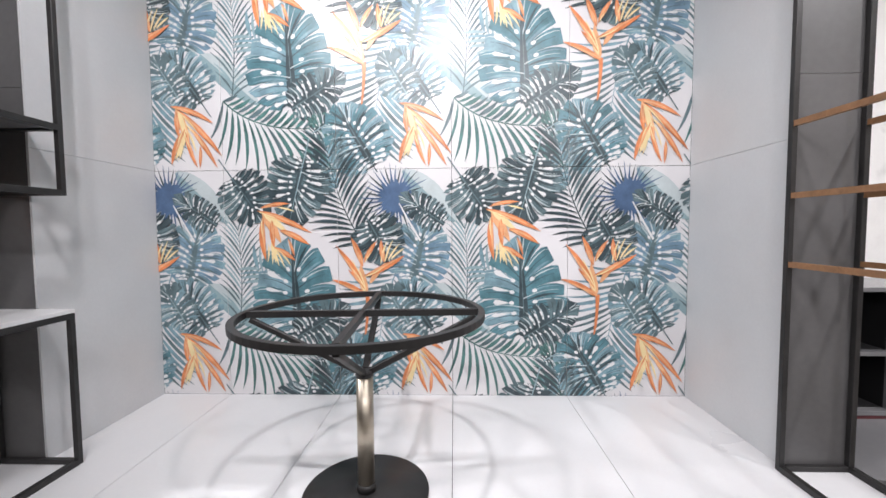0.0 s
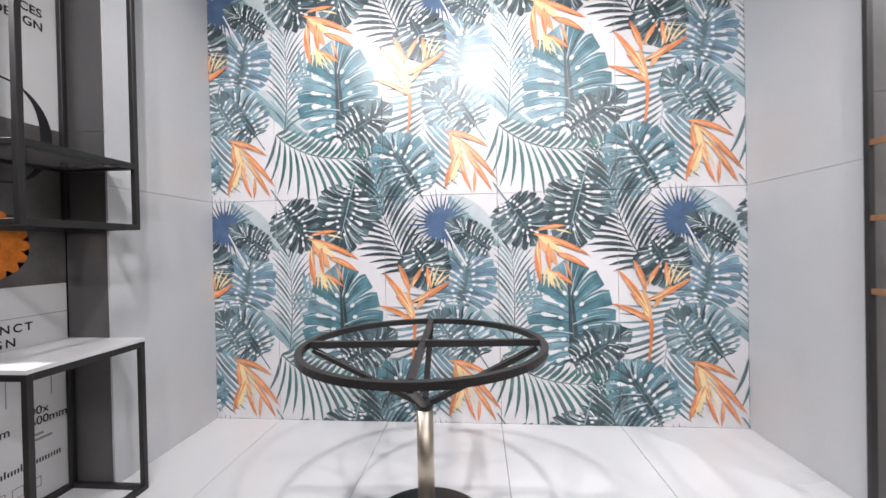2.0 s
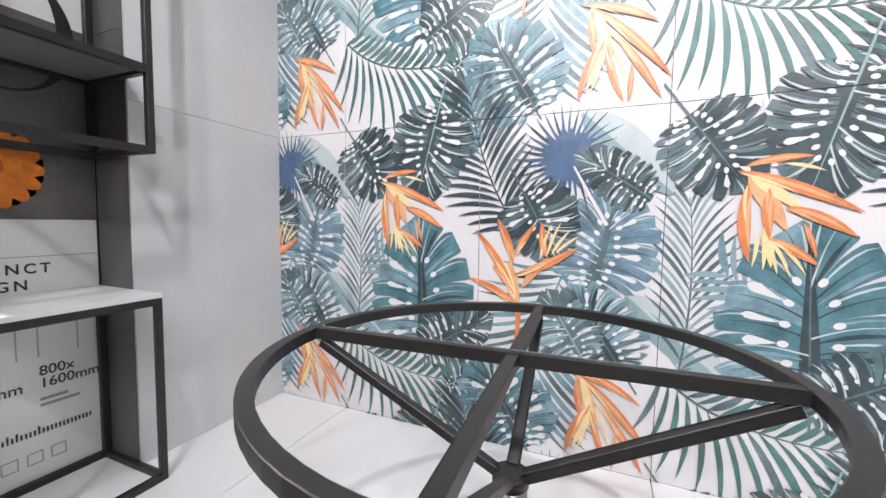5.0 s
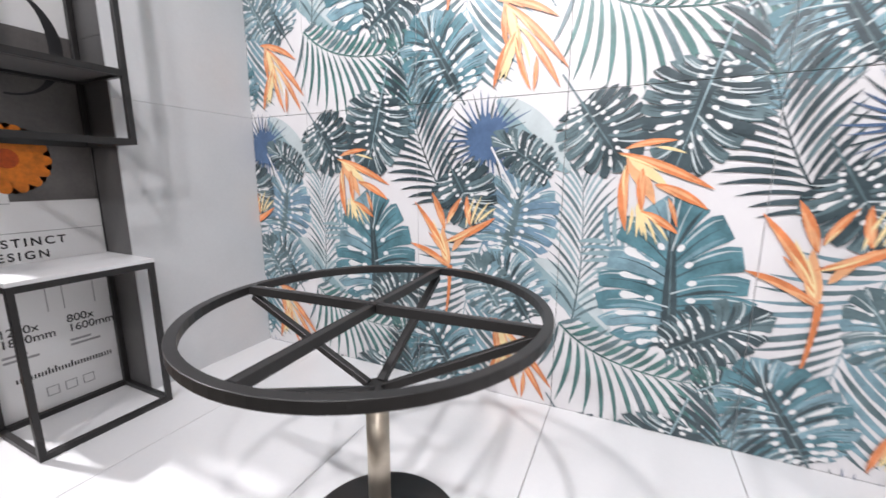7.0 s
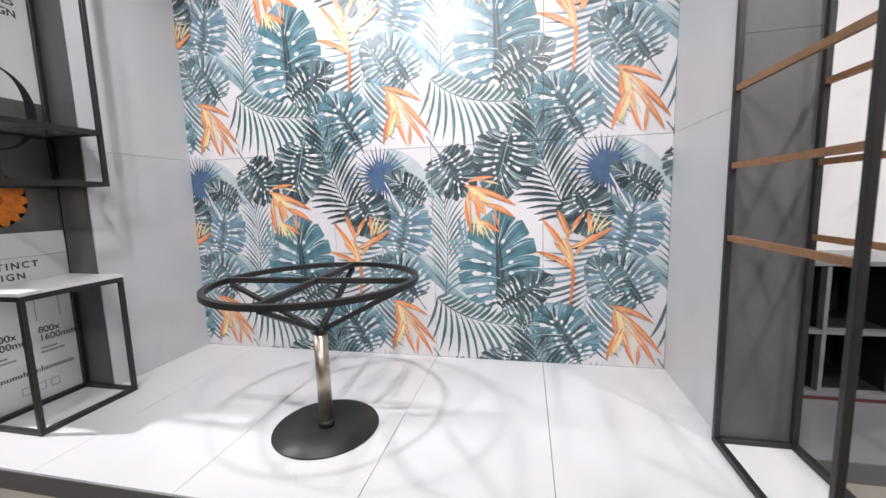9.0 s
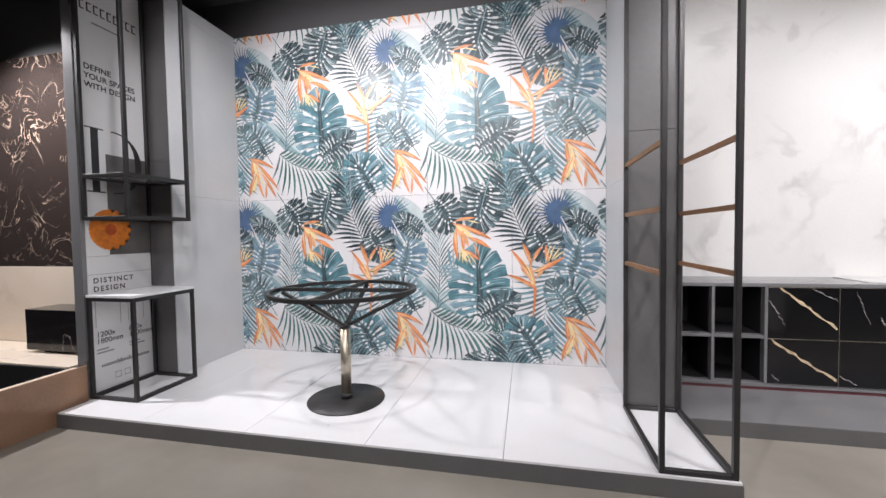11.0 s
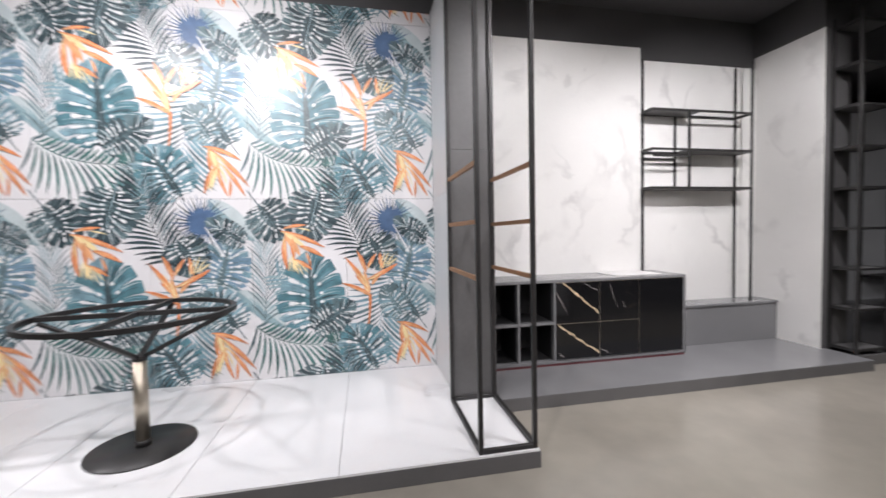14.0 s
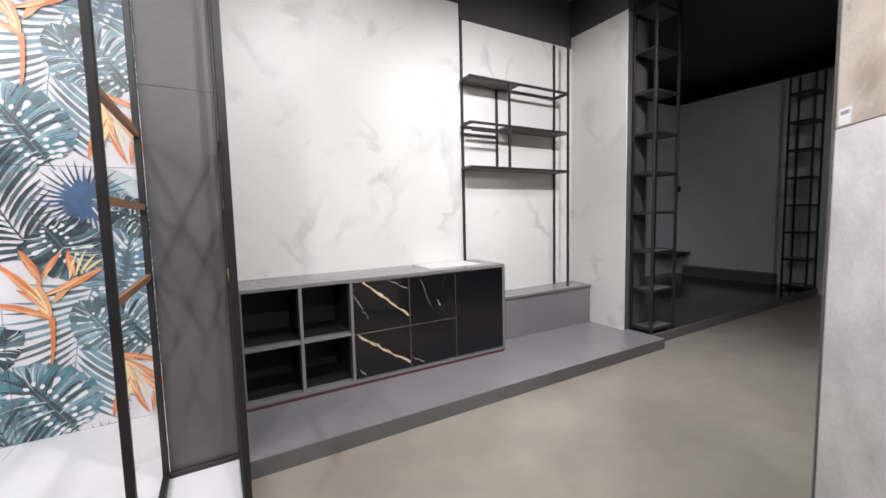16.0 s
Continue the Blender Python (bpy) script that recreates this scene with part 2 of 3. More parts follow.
# second bay
P2 = 0.10
step("platform_2", (1.947, 1.90, 0), (5.66, 3.04, P2), "low grey display platform along the marble bay")
GREY_TOP = GREY_BENCH
part("platform_top", box((1.95, 1.902, P2 - 0.002), (5.658, 3.03, P2 + 0.003)), GREY_TOP, bpy.data.objects["platform_2"])
bay = structure("wall_marble", box((1.95, 3.03, P2), (5.58, 3.2, 3.27)), GROUT, "back wall of the marble bay", "wall")
part("marble_panel", box((1.95, 2.97, P2), (3.99, 3.029, 3.37), 0.002), WHITE_MARBLE, bay, "large white marble slab")
part("marble_back", box((3.992, 3.018, P2), (5.579, 3.029, 3.26), 0.002), WHITE_MARBLE, bay)
structure("bulkhead_2", box((1.95, 3.05, 3.272), (5.58, 3.2, H)), DARK_WALL, "charcoal bulkhead above the marble", "wall")
ret = structure("wall_return", box((5.592, 2.312, P2), (5.95, 3.2, 3.385)), GREY_TILE, "return wall faced with white marble", "wall")
part("marble_face", box((5.58, 2.30, P2), (5.592, 3.03, 3.385), 0.001), WHITE_MARBLE, ret)
structure("bulkhead_3", box((5.58, 2.30, 3.387), (5.95, 3.2, H)), DARK_WALL, "charcoal bulkhead over the return wall", "wall")

# dark bay beyond
step("platform_3", (5.662, 2.03, 0), (9.95, 4.3, P2), "dark platform in the unlit bay")
part("platform_top", box((5.664, 2.05, P2 - 0.002), (9.949, 4.299, P2 + 0.003)), BLACK_GLOSS, bpy.data.objects["platform_3"], "polished black floor")
far = structure("wall_far", box((9.95, 1.80, 0.0), (10.1, 4.4, 3.43)), SIDE_TILE, "pale wall panel in the unlit bay", "wall")
part("plinth", box((9.75, 2.55, P2 + .003), (9.948, 4.0, 0.28), 0.004), GREY_STEP, far)
structure("wall_far_side", box((5.97, 4.3, 0), (9.95, 4.4, 3.43)), SIDE_TILE, "pale side wall of the unlit bay", "wall")
structure("partition_far", box((10.9, -2.0, 0), (11.0, 2.2, H)), DARK_WALL, "dark partition beyond the unlit bay", "wall")

vanity = empty("wall_vanity", "dark wall-hung vanity shelf with towel rail", "vanity")
part("shelf", box((9.2, 3.95, 0.50), (9.945, 4.29, 0.545), 0.003), BLACK, vanity)
for i in range(6):
    part("rail_bar", rod_bm(bmesh.new(), (9.90, 3.98 + i * 0.045, 0.20), (9.90, 3.98 + i * 0.045, 0.499), 0.008, 8), ALU, vanity)
tagged(part("switch_plate", box((9.935, 4.30 - 0.13, 1.74), (9.949, 4.30 - 0.01, 1.85), 0.003), BLACK), "black square switch plate on the pale wall", "switch")

# leaning slab display
slab = empty("slab_display", "tall two-tone stone slab display on a dark plinth", "display wall")
slab.matrix_world = pose(4.052, 0.288, 0, 0, 0, 43.8)
part("core", box((-1.75, -0.09, 0), (-0.002, -0.013, H - 0.02)), GREY_STEP, slab)
part("plinth", box((-1.75, -0.012, 0), (0, -0.004, 0.05)), GREY_STEP, slab)
part("edge_trim", box((-0.001, -0.09, 0), (0.008, 0.006, H - 0.02)), GREY_STEP, slab)
for x0, x1 in ((-0.86, -0.002), (-1.75, -0.862)):
    part("lower_slab", box((x0, -0.012, 0.051), (x1, 0, 1.668), 0.001), SLAB_LOW, slab)
    part("upper_slab", box((x0, -0.012, 1.672), (x1, 0, H - 0.02), 0.001), SLAB_HIGH, slab)
part("label_sticker", box((-0.09, 0.0003, 1.678), (-0.02, 0.0012, 1.743)), POSTER, slab, "small white paper label")
part("sticker_text", box((-0.08, 0.0013, 1.718), (-0.03, 0.0017, 1.733)), PALE_INK, slab)

# ---- steel shelving by the poster ----
T = 0.026


def frame_bars(name, parent, bars, mat=STEEL):
    for a, b in bars:
        part(name, bar_bm(bmesh.new(), a, b, T, T), mat, parent)


def cage(parent, x0, x1, y0, y1, z0, z1, top=True, base=True):
    for x in (x0, x1):
        for y in (y0, y1):
            part("post", bar_bm(bmesh.new(), (x, y, z0), (x, y, z1), T, T), STEEL, parent)
    for z in ([z0 + T / 2] if base else []) + ([z1 - T / 2] if top else []):
        h = T / 2 + 0.0005
        frame_bars("rail", parent, [((x0 + h, y0, z), (x1 - h, y0, z)), ((x0 + h, y1, z), (x1 - h, y1, z)),
                                    ((x0, y0 + h, z), (x0, y1 - h, z)), ((x1, y0 + h, z), (x1, y1 - h, z))])


side_stand = empty("display_stand", "black steel stand with white tile top on the platform", "display stand")
cage(side_stand, -2.315, -1.905, 1.435, 1.955, P, 0.885)
part("tile_top", box((-2.328, 1.422, 0.886), (-1.892, 1.968, 0.905), 0.002), WHITE_TILE, side_stand, "white tile top")
upper = empty("hanging_shelf", "black steel frame shelf hung beside the poster", "shelf")
cage(upper, -2.315, -1.912, 1.435, 1.955, 1.47, 3.40)
frame_bars("shelf_rail", upper, [((-2.301, 1.435, 1.797), (-1.926, 1.435, 1.797)), ((-2.301, 1.955, 1.797), (-1.926, 1.955, 1.797)),
                                 ((-2.315, 1.449, 1.797), (-2.315, 1.941, 1.797)), ((-1.912, 1.449, 1.797), (-1.912, 1.941, 1.797))])
part("shelf_board", box((-2.30, 1.45, 1.795), (-1.926, 1.94, 1.812), 0.002), GREY_BENCH, upper)

# poster panel
panel = structure("panel_poster", box((-2.43, 1.42, P), (-2.342, 1.972, H)), PANEL, "grey panel end that carries a tall poster", "wall")
poster = empty("poster", "tall white poster with black lettering and an orange gerbera", "poster")
part("board", box((-2.341, 1.45, P + 0.02), (-2.335, 1.965, 3.38), 0.0006), POSTER, poster)
XP = -2.3345
part("stone_print", box((XP, 1.62, 1.20), (XP + 0.0006, 1.964, 2.0)), STONE_PRINT, poster, "printed grey stone sample")
part("dark_band", box((XP - 0.0003, 1.452, 1.19), (XP + 0.0002, 1.62, 1.193)), PALE_INK, poster)
part("rule", box((XP - 0.0003, 1.452, 1.05), (XP + 0.0002, 1.964, 1.053)), PALE_INK, poster)
for i in range(9):
    y = 1.478 + i * 0.050
    for a, b, c, d in ((y, 3.065, y + .011, 3.135), (y + .011, 3.065, y + .034, 3.075), (y + .011, 3.125, y + .034, 3.135)):
        part("mark_bar", box((XP, a, b), (XP + 0.0006, c, d)), INK, poster)
part("mark_line", box((XP, 1.56, 2.985), (XP + 0.0006, 1.80, 2.998)), PALE_INK, poster)
for i, words in enumerate(("DEFINE", "YOUR SPACES", "WITH DESIGN")):
    lettering("letter", words, 1.488, 2.625 - 0.068 * i, 0.060, INK, poster, XP + 0.001, 1.05, 0.0012)
for i, words in enumerate(("DISTINCT", "DESIGN")):
    lettering("letter", words, 1.485, 0.985 - 0.065 * i, 0.056, INK, poster, XP + 0.001, 1.35, 0.001)
for y, lines in ((1.49, ("1200x", "1800mm")), (1.745, ("800x", "1600mm"))):
    for i, words in enumerate(lines):
        lettering("letter", words, y, 0.56 - 0.052 * i, 0.058, INK, poster, XP + 0.001, 1.0, 0.0005)
    part("caption_bar", box((XP, y, 0.455), (XP + 0.0006, y + 0.09, 0.467)), PALE_INK, poster)
    part("caption_bar", box((XP, y, 0.43), (XP + 0.0006, y + 0.13, 0.442)), PALE_INK, poster)
    w = 0.19 if y < 1.6 else 0.13
    for a, b in (((y, 0.64), (y + 0.004, 0.86)), ((y + w, 0.64), (y + w + 0.004, 0.86)), ((y, 0.86), (y + w + 0.004, 0.864))):
        part("outline", box((XP, a[0], a[1]), (XP + 0.0006, b[0], b[1])), PALE_INK, poster)
for i in range(30):
    y = 1.52 + i * 0.0133
    part("address_bar", box((XP, y, 0.318), (XP + 0.0006, y + 0.007, 0.340 + (0.012 if i in (9, 11, 16) else 0))), INK, poster)
for i in range(3):
    y = 1.62 + i * 0.075
    for a, b in (((y, .2), (y + .05, .204)), ((y, .246), (y + .05, .25)), ((y, .2), (y + .004, .25)), ((y + .046, .2), (y + .05, .25))):
        part("badge_line", box((XP, a[0], a[1]), (XP + 0.0006, b[0], b[1])), PALE_INK, poster)


def big_letter():
    """The large serif letter: a stem with serifs and a bowl that swells to its side."""
    bm = bmesh.new()
    box_bm(bm, (XP + .0008, 1.515, 1.70), (XP + .0014, 1.57, 2.18))
    box_bm(bm, (XP + .0008, 1.475, 1.69), (XP + .0014, 1.61, 1.70))
    box_bm(bm, (XP + .0008, 1.475, 2.18), (XP + .0014, 1.61, 2.19))
    n, ring = 28, []
    for i in range(n + 1):
        a = radians(-95 + 190 * i / n)
        wide = 0.006 + 0.05 * max(0, math.cos(a)) ** 1.3
        o = Vector((XP + .0012, 1.69 + 0.225 * math.cos(a), 1.94 + 0.25 * math.sin(a)))
        q = Vector((XP + .0012, 1.69 + (0.225 - wide) * math.cos(a), 1.94 + (0.25 - 0.01) * math.sin(a)))
        ring.append((bm.verts.new(o), bm.verts.new(q)))
    for (a, b), (c, d) in zip(ring, ring[1:]):
        bm.faces.new((a, c, d, b))
    return bm


part("letter", big_letter(), INK, poster)
gerbera = part("flower_core", rod_bm(bmesh.new(), (XP, 1.635, 1.40), (XP + 0.0024, 1.635, 1.40), 0.045, 24), PETAL_CORE, poster)
bm = rod_bm(bmesh.new(), (XP, 1.635, 1.40), (XP + 0.0004, 1.635, 1.40), 0.157, 48)
for ring_at, count, r0, r1 in ((0.0006, 30, 0.03, 0.165), (0.0012, 26, 0.03, 0.135), (0.0018, 20, 0.02, 0.095)):
    for i in range(count):
        a = 2 * math.pi * i / count + ring_at * 300
        u, v = Vector((0, math.cos(a), math.sin(a))), Vector((0, -math.sin(a), math.cos(a)))
        c = Vector((XP + ring_at, 1.635, 1.40))
        wd = r1 * 0.19
        vs = [bm.verts.new(c + u * r + v * s + Vector((0.0002 * (i % 2), 0, 0))) for r, s in ((r0, -wd * .4), (r1 * .75, -wd), (r1 * .97, -wd * .5), (r1, 0), (r1 * .97, wd * .5), (r1 * .75, wd), (r0, wd * .4))]
        bm.faces.new(vs)
part("petals", bm, PETAL, poster)

# ---- frame with oak rails ----
rack = empty("rail_rack", "tall black steel frame with oak hanging rails", "display rack")
cage(rack, 1.589, 1.918, 1.218, 1.957, P, H - 0.01, top=False)
for x in (1.589, 1.918):
    for z in (1.115, 1.437, 1.768):
        part("oak_rail", bar_bm(bmesh.new(), (x, 1.232, z), (x, 1.943, z), 0.018, 0.022), OAK, rack, "round oak rail")

# ---- round table frame ----
table = empty("round_table", "round black steel table frame without its top", "table")
CX, CY, RZ, RR = -0.386, 1.765, 0.940, 0.532


def lathe(profile, c, sides=72):
    bm = bmesh.new()
    rings = [[bm.verts.new((c[0] + r * math.cos(2 * math.pi * i / sides), c[1] + r * math.sin(2 * math.pi * i / sides), z)) for i in range(sides)] for r, z in profile]
    for a, b in zip(rings, rings[1:] + rings[:1]):
        for i in range(sides):
            bm.faces.new((a[i], a[(i + 1) % sides], b[(i + 1) % sides], b[i]))
    bmesh.ops.recalc_face_normals(bm, faces=bm.faces)
    return bm


part("ring", lathe([(RR, RZ - .028), (RR, RZ - .001), (RR - .002, RZ), (RR - .026, RZ), (RR - .028, RZ - .001), (RR - .028, RZ - .028)], (CX, CY)), STEEL, table)
part("base_plate", lathe([(0.001, P), (0.28, P), (0.282, P + .004), (0.28, P + .010), (0.03, P + .014), (0.001, P + .014)], (CX, CY)), STEEL, table, "round black steel base plate", True)
part("pole", rod_bm(bmesh.new(), (CX, CY, P + .014), (CX, CY, 0.65), 0.037, 32), POLE, table, "champagne steel pole", True)
part("collar", rod_bm(bmesh.new(), (CX, CY, P + .014), (CX, CY, P + .05), 0.042, 32), STEEL, table, "", True)
part("hub", rod_bm(bmesh.new(), (CX, CY, 0.645), (CX, CY, 0.672), 0.04, 32), STEEL, table, "", True)
for a in (3, 93, 183, 273):
    c, s = math.cos(radians(a)), math.sin(radians(a))
    o = Vector((CX, CY, 0))
    r = RR - 0.029
    if a < 100:
        z = RZ - 0.013 - (0.0 if a < 50 else 0.0)
        part("cross_bar", bar_bm(bmesh.new(), (CX - r * c, CY - r * s, z), (CX + r * c, CY + r * s, z - (.0005 if a > 50 else 0)), 0.026, 0.024), STEEL, table)
    part("brace", bar_bm(bmesh.new(), (CX + .03 * c, CY + .03 * s, 0.668), (CX + (r - .01) * c, CY + (r - .01) * s, RZ - 0.036), 0.024, 0.022), STEEL, table)

# ---- cabinet ----
cab = empty("sideboard", "grey sideboard with open cubbies and black marble fronts", "cabinet")
Y0, Y1, Z0, Z1 = 2.495, 2.968, P2 + 0.003, 0.92
part("plinth", box((1.96, Y0 + .005, Z0), (4.125, Y1, Z0 + 0.022), 0.002), RED_EDGE, cab, "dark red plinth strip")
part("worktop", box((1.955, Y0 - .003, 0.893), (4.132, Y1, Z1), 0.003), GREY_BENCH, cab)
part("bottom", box((1.96, Y0, Z0 + .0225), (4.127, Y1 - .002, Z0 + .05), 0.002), GREY_BENCH, cab)
# Back coloured black for the shade deep in the cubbies.
part("back", box((1.97, Y1 - .02, Z0 + .051), (4.10, Y1 - .002, .892)), BLACK, cab)
for x in (1.96, 2.335, 2.695, 4.107):
    part("upright", box((x, Y0, Z0 + .051), (x + .022, Y1 - .021, .892), 0.002), GREY_BENCH, cab)
for x0, x1 in ((1.983, 2.334), (2.358, 2.694)):
    part("shelf", box((x0, Y0 + .002, .497), (x1, Y1 - .021, .522), 0.002), GREY_BENCH, cab)
# Thin black sheets stand in for shade on cubby sides and floors.
for x0, x1 in ((1.9825, 2.3345), (2.3575, 2.6945)):
    for z0, z1 in ((Z0 + .0515, .4965), (.5225, .892)):
        part("shade_lining", box((x0, Y0 + .05, z0), (x0 + .003, Y1 - .022, z1)), BLACK, cab)
        part("shade_lining", box((x1 - .003, Y0 + .05, z0), (x1, Y1 - .022, z1)), BLACK, cab)
        part("shade_lining", box((x0 + .0035, Y0 + .06, z0), (x1 - .0035, Y1 - .022, z0 + .003)), BLACK, cab)
for x0, x1, z0, z1 in ((2.72, 3.168, Z0 + .053, .497), (2.72, 3.168, .503, .888), (3.174, 3.598, Z0 + .053, .497), (3.174, 3.598, .503, .888), (3.604, 4.104, Z0 + .053, .888)):
    f = part("door" if x0 > 3.6 else "drawer_front", box((x0, Y0 - .001, z0), (x1, Y0 + .02, z1), 0.001), BLACK_MARBLE, cab, "polished black marble front with gold veins")
for z in (Z0 + .0515, .4985, .8885):
    part("edge_trim", box((2.72, Y0 - .004, z), (3.6 if z < .6 and z > .2 else 4.105, Y0 - .0015, z + .004)), ALU if z < .2 else POLE, cab)
for x in (3.1695, 3.5995):
    part("edge_trim", box((x, Y0 - .0038, Z0 + .057), (x + .003, Y0 - .0012, .887)), POLE, cab)


def gold_vein(a, b, w, parent, seed):
    """One broken gold streak in the polished stone face."""
    rng = random.Random(seed)
    bm, prev = bmesh.new(), None
    a, b = Vector(a), Vector(b)
    n = 14
    for i in range(n + 1):
        t = i / n
        c = a.lerp(b, t) + Vector((rng.uniform(-.008, .008), 0, rng.uniform(-.006, .006)))
        h = w * (0.35 + rng.random()) * (1 - 0.4 * abs(2 * t - 1))
        pair = (bm.verts.new(c + Vector((h * .5, 0, h))), bm.verts.new(c - Vector((h * .5, 0, h))))
        if prev:
            bm.faces.new((prev[0], prev[1], pair[1], pair[0]))
        prev = pair
    return part("gold_vein", bm, GOLD, parent)


part("edge_trim", box((4.1275, Y0 - .004, Z0 + .03), (4.1325, Y0 - .0005, .892)), ALU, cab)
SAMPLE = material("matt_white_tile", (0.68, 0.67, 0.66), 0.6, vary=0.04)
GOLD = material("gold_quartz_vein", (0.62, 0.49, 0.32), 0.15, vary=0.5, scale=30, bump=0)
PALE_VEIN = material("pale_quartz_vein", (0.5, 0.46, 0.44), 0.15, vary=0.5, scale=30, bump=0)
YF = Y0 - .0014
gold_vein((2.80, YF, .882), (3.165, YF, .585), .0115, cab, 1)
gold_vein((2.735, YF, .49), (3.165, YF, .195), .0115, cab, 2)
for i, (a, b) in enumerate((((2.72, .80), (2.83, .60)), ((3.0, .885), (3.165, .79)), ((3.28, .86), (3.36, .63)), ((3.18, .24), (3.29, .17)), ((2.75, .22), (2.8, .17)), ((3.42, .68), (3.45, .62)))):
    gold_vein((a[0], YF, a[1]), (b[0], YF, b[1]), .0025, cab, 10 + i).data.materials[0] = PALE_VEIN
sample = tagged(part("tile_sample", box((3.42, 2.60, Z1), (3.95, 2.955, Z1 + .006), 0.001), SAMPLE), "white tile sample lying on the sideboard", "tile")

# ---- bench and shelves in the marble bay ----
bench = empty("bench", "low mid-grey built-in bench with a slab top", "bench")
part("front", box((4.135, 2.74, P2 + .003), (5.578, 3.016, 0.519), 0.002), GREY_BENCH, bench)
part("seat", box((4.135, 2.725, 0.52), (5.578, 3.016, 0.545), 0.003), GREY_BENCH, bench)
wall_shelf = empty("wall_shelf", "black steel wall shelf with three staggered boards", "shelf")
T2 = 0.022
def rail2(name, a, b):
    part(name, bar_bm(bmesh.new(), a, b, T2, T2), STEEL, wall_shelf)
for x, y, z0 in ((4.003, 2.955, Z1), (5.28, 2.80, .546), (5.28, 3.005, .546)):
    rail2("post", (x, y, z0), (x, y, 3.24))
for z in (1.826, 2.24, 2.66):
    for y in (2.80, 3.005):
        rail2("rail", (4.015, y, z), (5.268, y, z))
    rail2("rail", (5.28, 2.812, z), (5.28, 2.993, z))
    rail2("rail", (4.003, 2.789, z), (4.003, 2.943, z))
for y in (2.80, 3.005):
    rail2("upright", (4.46, y, 1.838), (4.46, y, 2.648))
    rail2("rail", (4.012, y, 2.17), (4.448, y, 2.17))
for x0, x1, z in ((4.012, 5.268, 1.826), (4.47, 5.268, 2.24), (4.012, 4.60, 2.66)):
    part("board", box((x0 + .004, 2.812, z - .012), (x1, 2.993, z + .012), 0.001), GREY_STEP, wall_shelf)


def tower(name, x, y, w, d, z0, z1, levels, label):
    t = empty(name, label, "shelf tower")
    for i in (0, 1):
        for j in (0, 1):
            part("post", bar_bm(bmesh.new(), (x + i * w, y + j * d, z0), (x + i * w, y + j * d, z1), .026, .026), STEEL, t)
    for k in range(levels):
        z = z0 + 0.03 + k * (0.402 if levels == 9 else 0.42)
        part("shelf", box((x + .014, y + .014, z), (x + w - .014, y + d - .014, z + .018), 0.001), GREY_STEP, t)
        for a, b in (((x + .014, y), (x + w - .014, y)), ((x, y + .014), (x, y + d - .014)), ((x + w, y + .014), (x + w, y + d - .014)), ((x + .014, y + d), (x + w - .014, y + d))):
            part("rail", bar_bm(bmesh.new(), (*a, z + .009), (*b, z + .009), .024, .024), STEEL, t)
    return t


tower("shelf_tower", 5.69, 2.065, 0.39, 0.23, P2 + 0.003, 3.46, 9, "tall dark steel shelf tower beside the return wall")
tower("shelf_tower", 9.58, 2.065, 0.34, 0.30, P2 + 0.003, 3.4, 8, "tall dark steel shelf tower in the unlit bay")

# ---- bath bay ----
bath = empty("bath_surround", "copper brown stone bath surround with black basin", "bath")
part("front_panel", box((-2.352, -1.2, 0), (-2.335, 1.415, 0.37), 0.002), COPPER_STONE, bath)
part("deck", box((-5.0, 1.36, 0), (-2.433, 1.87, 0.37), 0.003), CREAM, bath, "cream stone deck")
part("deck_edge", box((-2.39, -1.2, 0.2), (-2.353, 1.359, 0.37), 0.002), CREAM, bath)
part("basin", box((-5.0, -1.2, 0), (-2.391, 1.359, 0.15)), BLACK, bath, "black basin lining")
part("basin_side", box((-2.41, -1.2, 0.151), (-2.391, 1.34, 0.36)), BLACK, bath)
part("basin_back", box((-5.0, 1.34, 0.151), (-2.391, 1.359, 0.36)), BLACK, bath)
cb = structure("wall_bath", box((-5.2, 1.89, 0), (-2.431, 1.985, H)), DARK_WALL, "bath wall of dark marble over cream stone", "wall")
part("cream_panel", box((-5.2, 1.872, 0.371), (-2.432, 1.889, 1.08), 0.002), CREAM, cb)
part("marble_panel", box((-5.2, 1.872, 1.083), (-2.432, 1.889, 2.99), 0.002), EMPERADOR, cb, "dark brown marble slab with pale veins")
basin = tagged(part("wash_basin", box((-3.24, 1.60, 0.395), (-2.46, 1.868, 0.74), 0.006), BLACK_STONE), "black marble block basin on the cream deck", "basin")
part("foot", box((-3.12, 1.65, 0.371), (-2.5, 1.86, 0.3945)), BLACK, basin)

# ---- ceiling spots ----
# Every spot gets a can, the unseen added ones too.
for i, (eye_at, aim_at, watts, cone) in enumerate(SPOTS):
    e, d = Vector(eye_at), (Vector(aim_at) - Vector(eye_at)).normalized()
    lamp = empty("track_spot", "black track spotlight, lit, hung from the ceiling; some added unseen", "spotlight", "ceiling spotlights")
    bm = bmesh.new()
    back = e - d * 0.16
    m = Matrix.Translation(e - d * 0.09) @ d.to_track_quat("Z", "Y").to_matrix().to_4x4()
    bmesh.ops.create_cone(bm, cap_ends=True, segments=24, radius1=0.036, radius2=0.052, depth=0.14, matrix=m)
    part("can", bm, STEEL, lamp)
    part("lens", rod_bm(bmesh.new(), e - d * 0.0195, e - d * 0.0165, 0.05, 24), LENS, lamp)
    part("stem", rod_bm(bmesh.new(), back + Vector((0, 0, 0.0)), (back.x, back.y, H), 0.01, 10), STEEL, lamp)

# ---- leaf mural: one square repeat of printed leaves, cut to each tile ----
def ink(name, color, vary=0.5, scale=11.0):
    return material(name, color, 0.34, vary=vary, scale=scale, fine=70, bump=0.015)


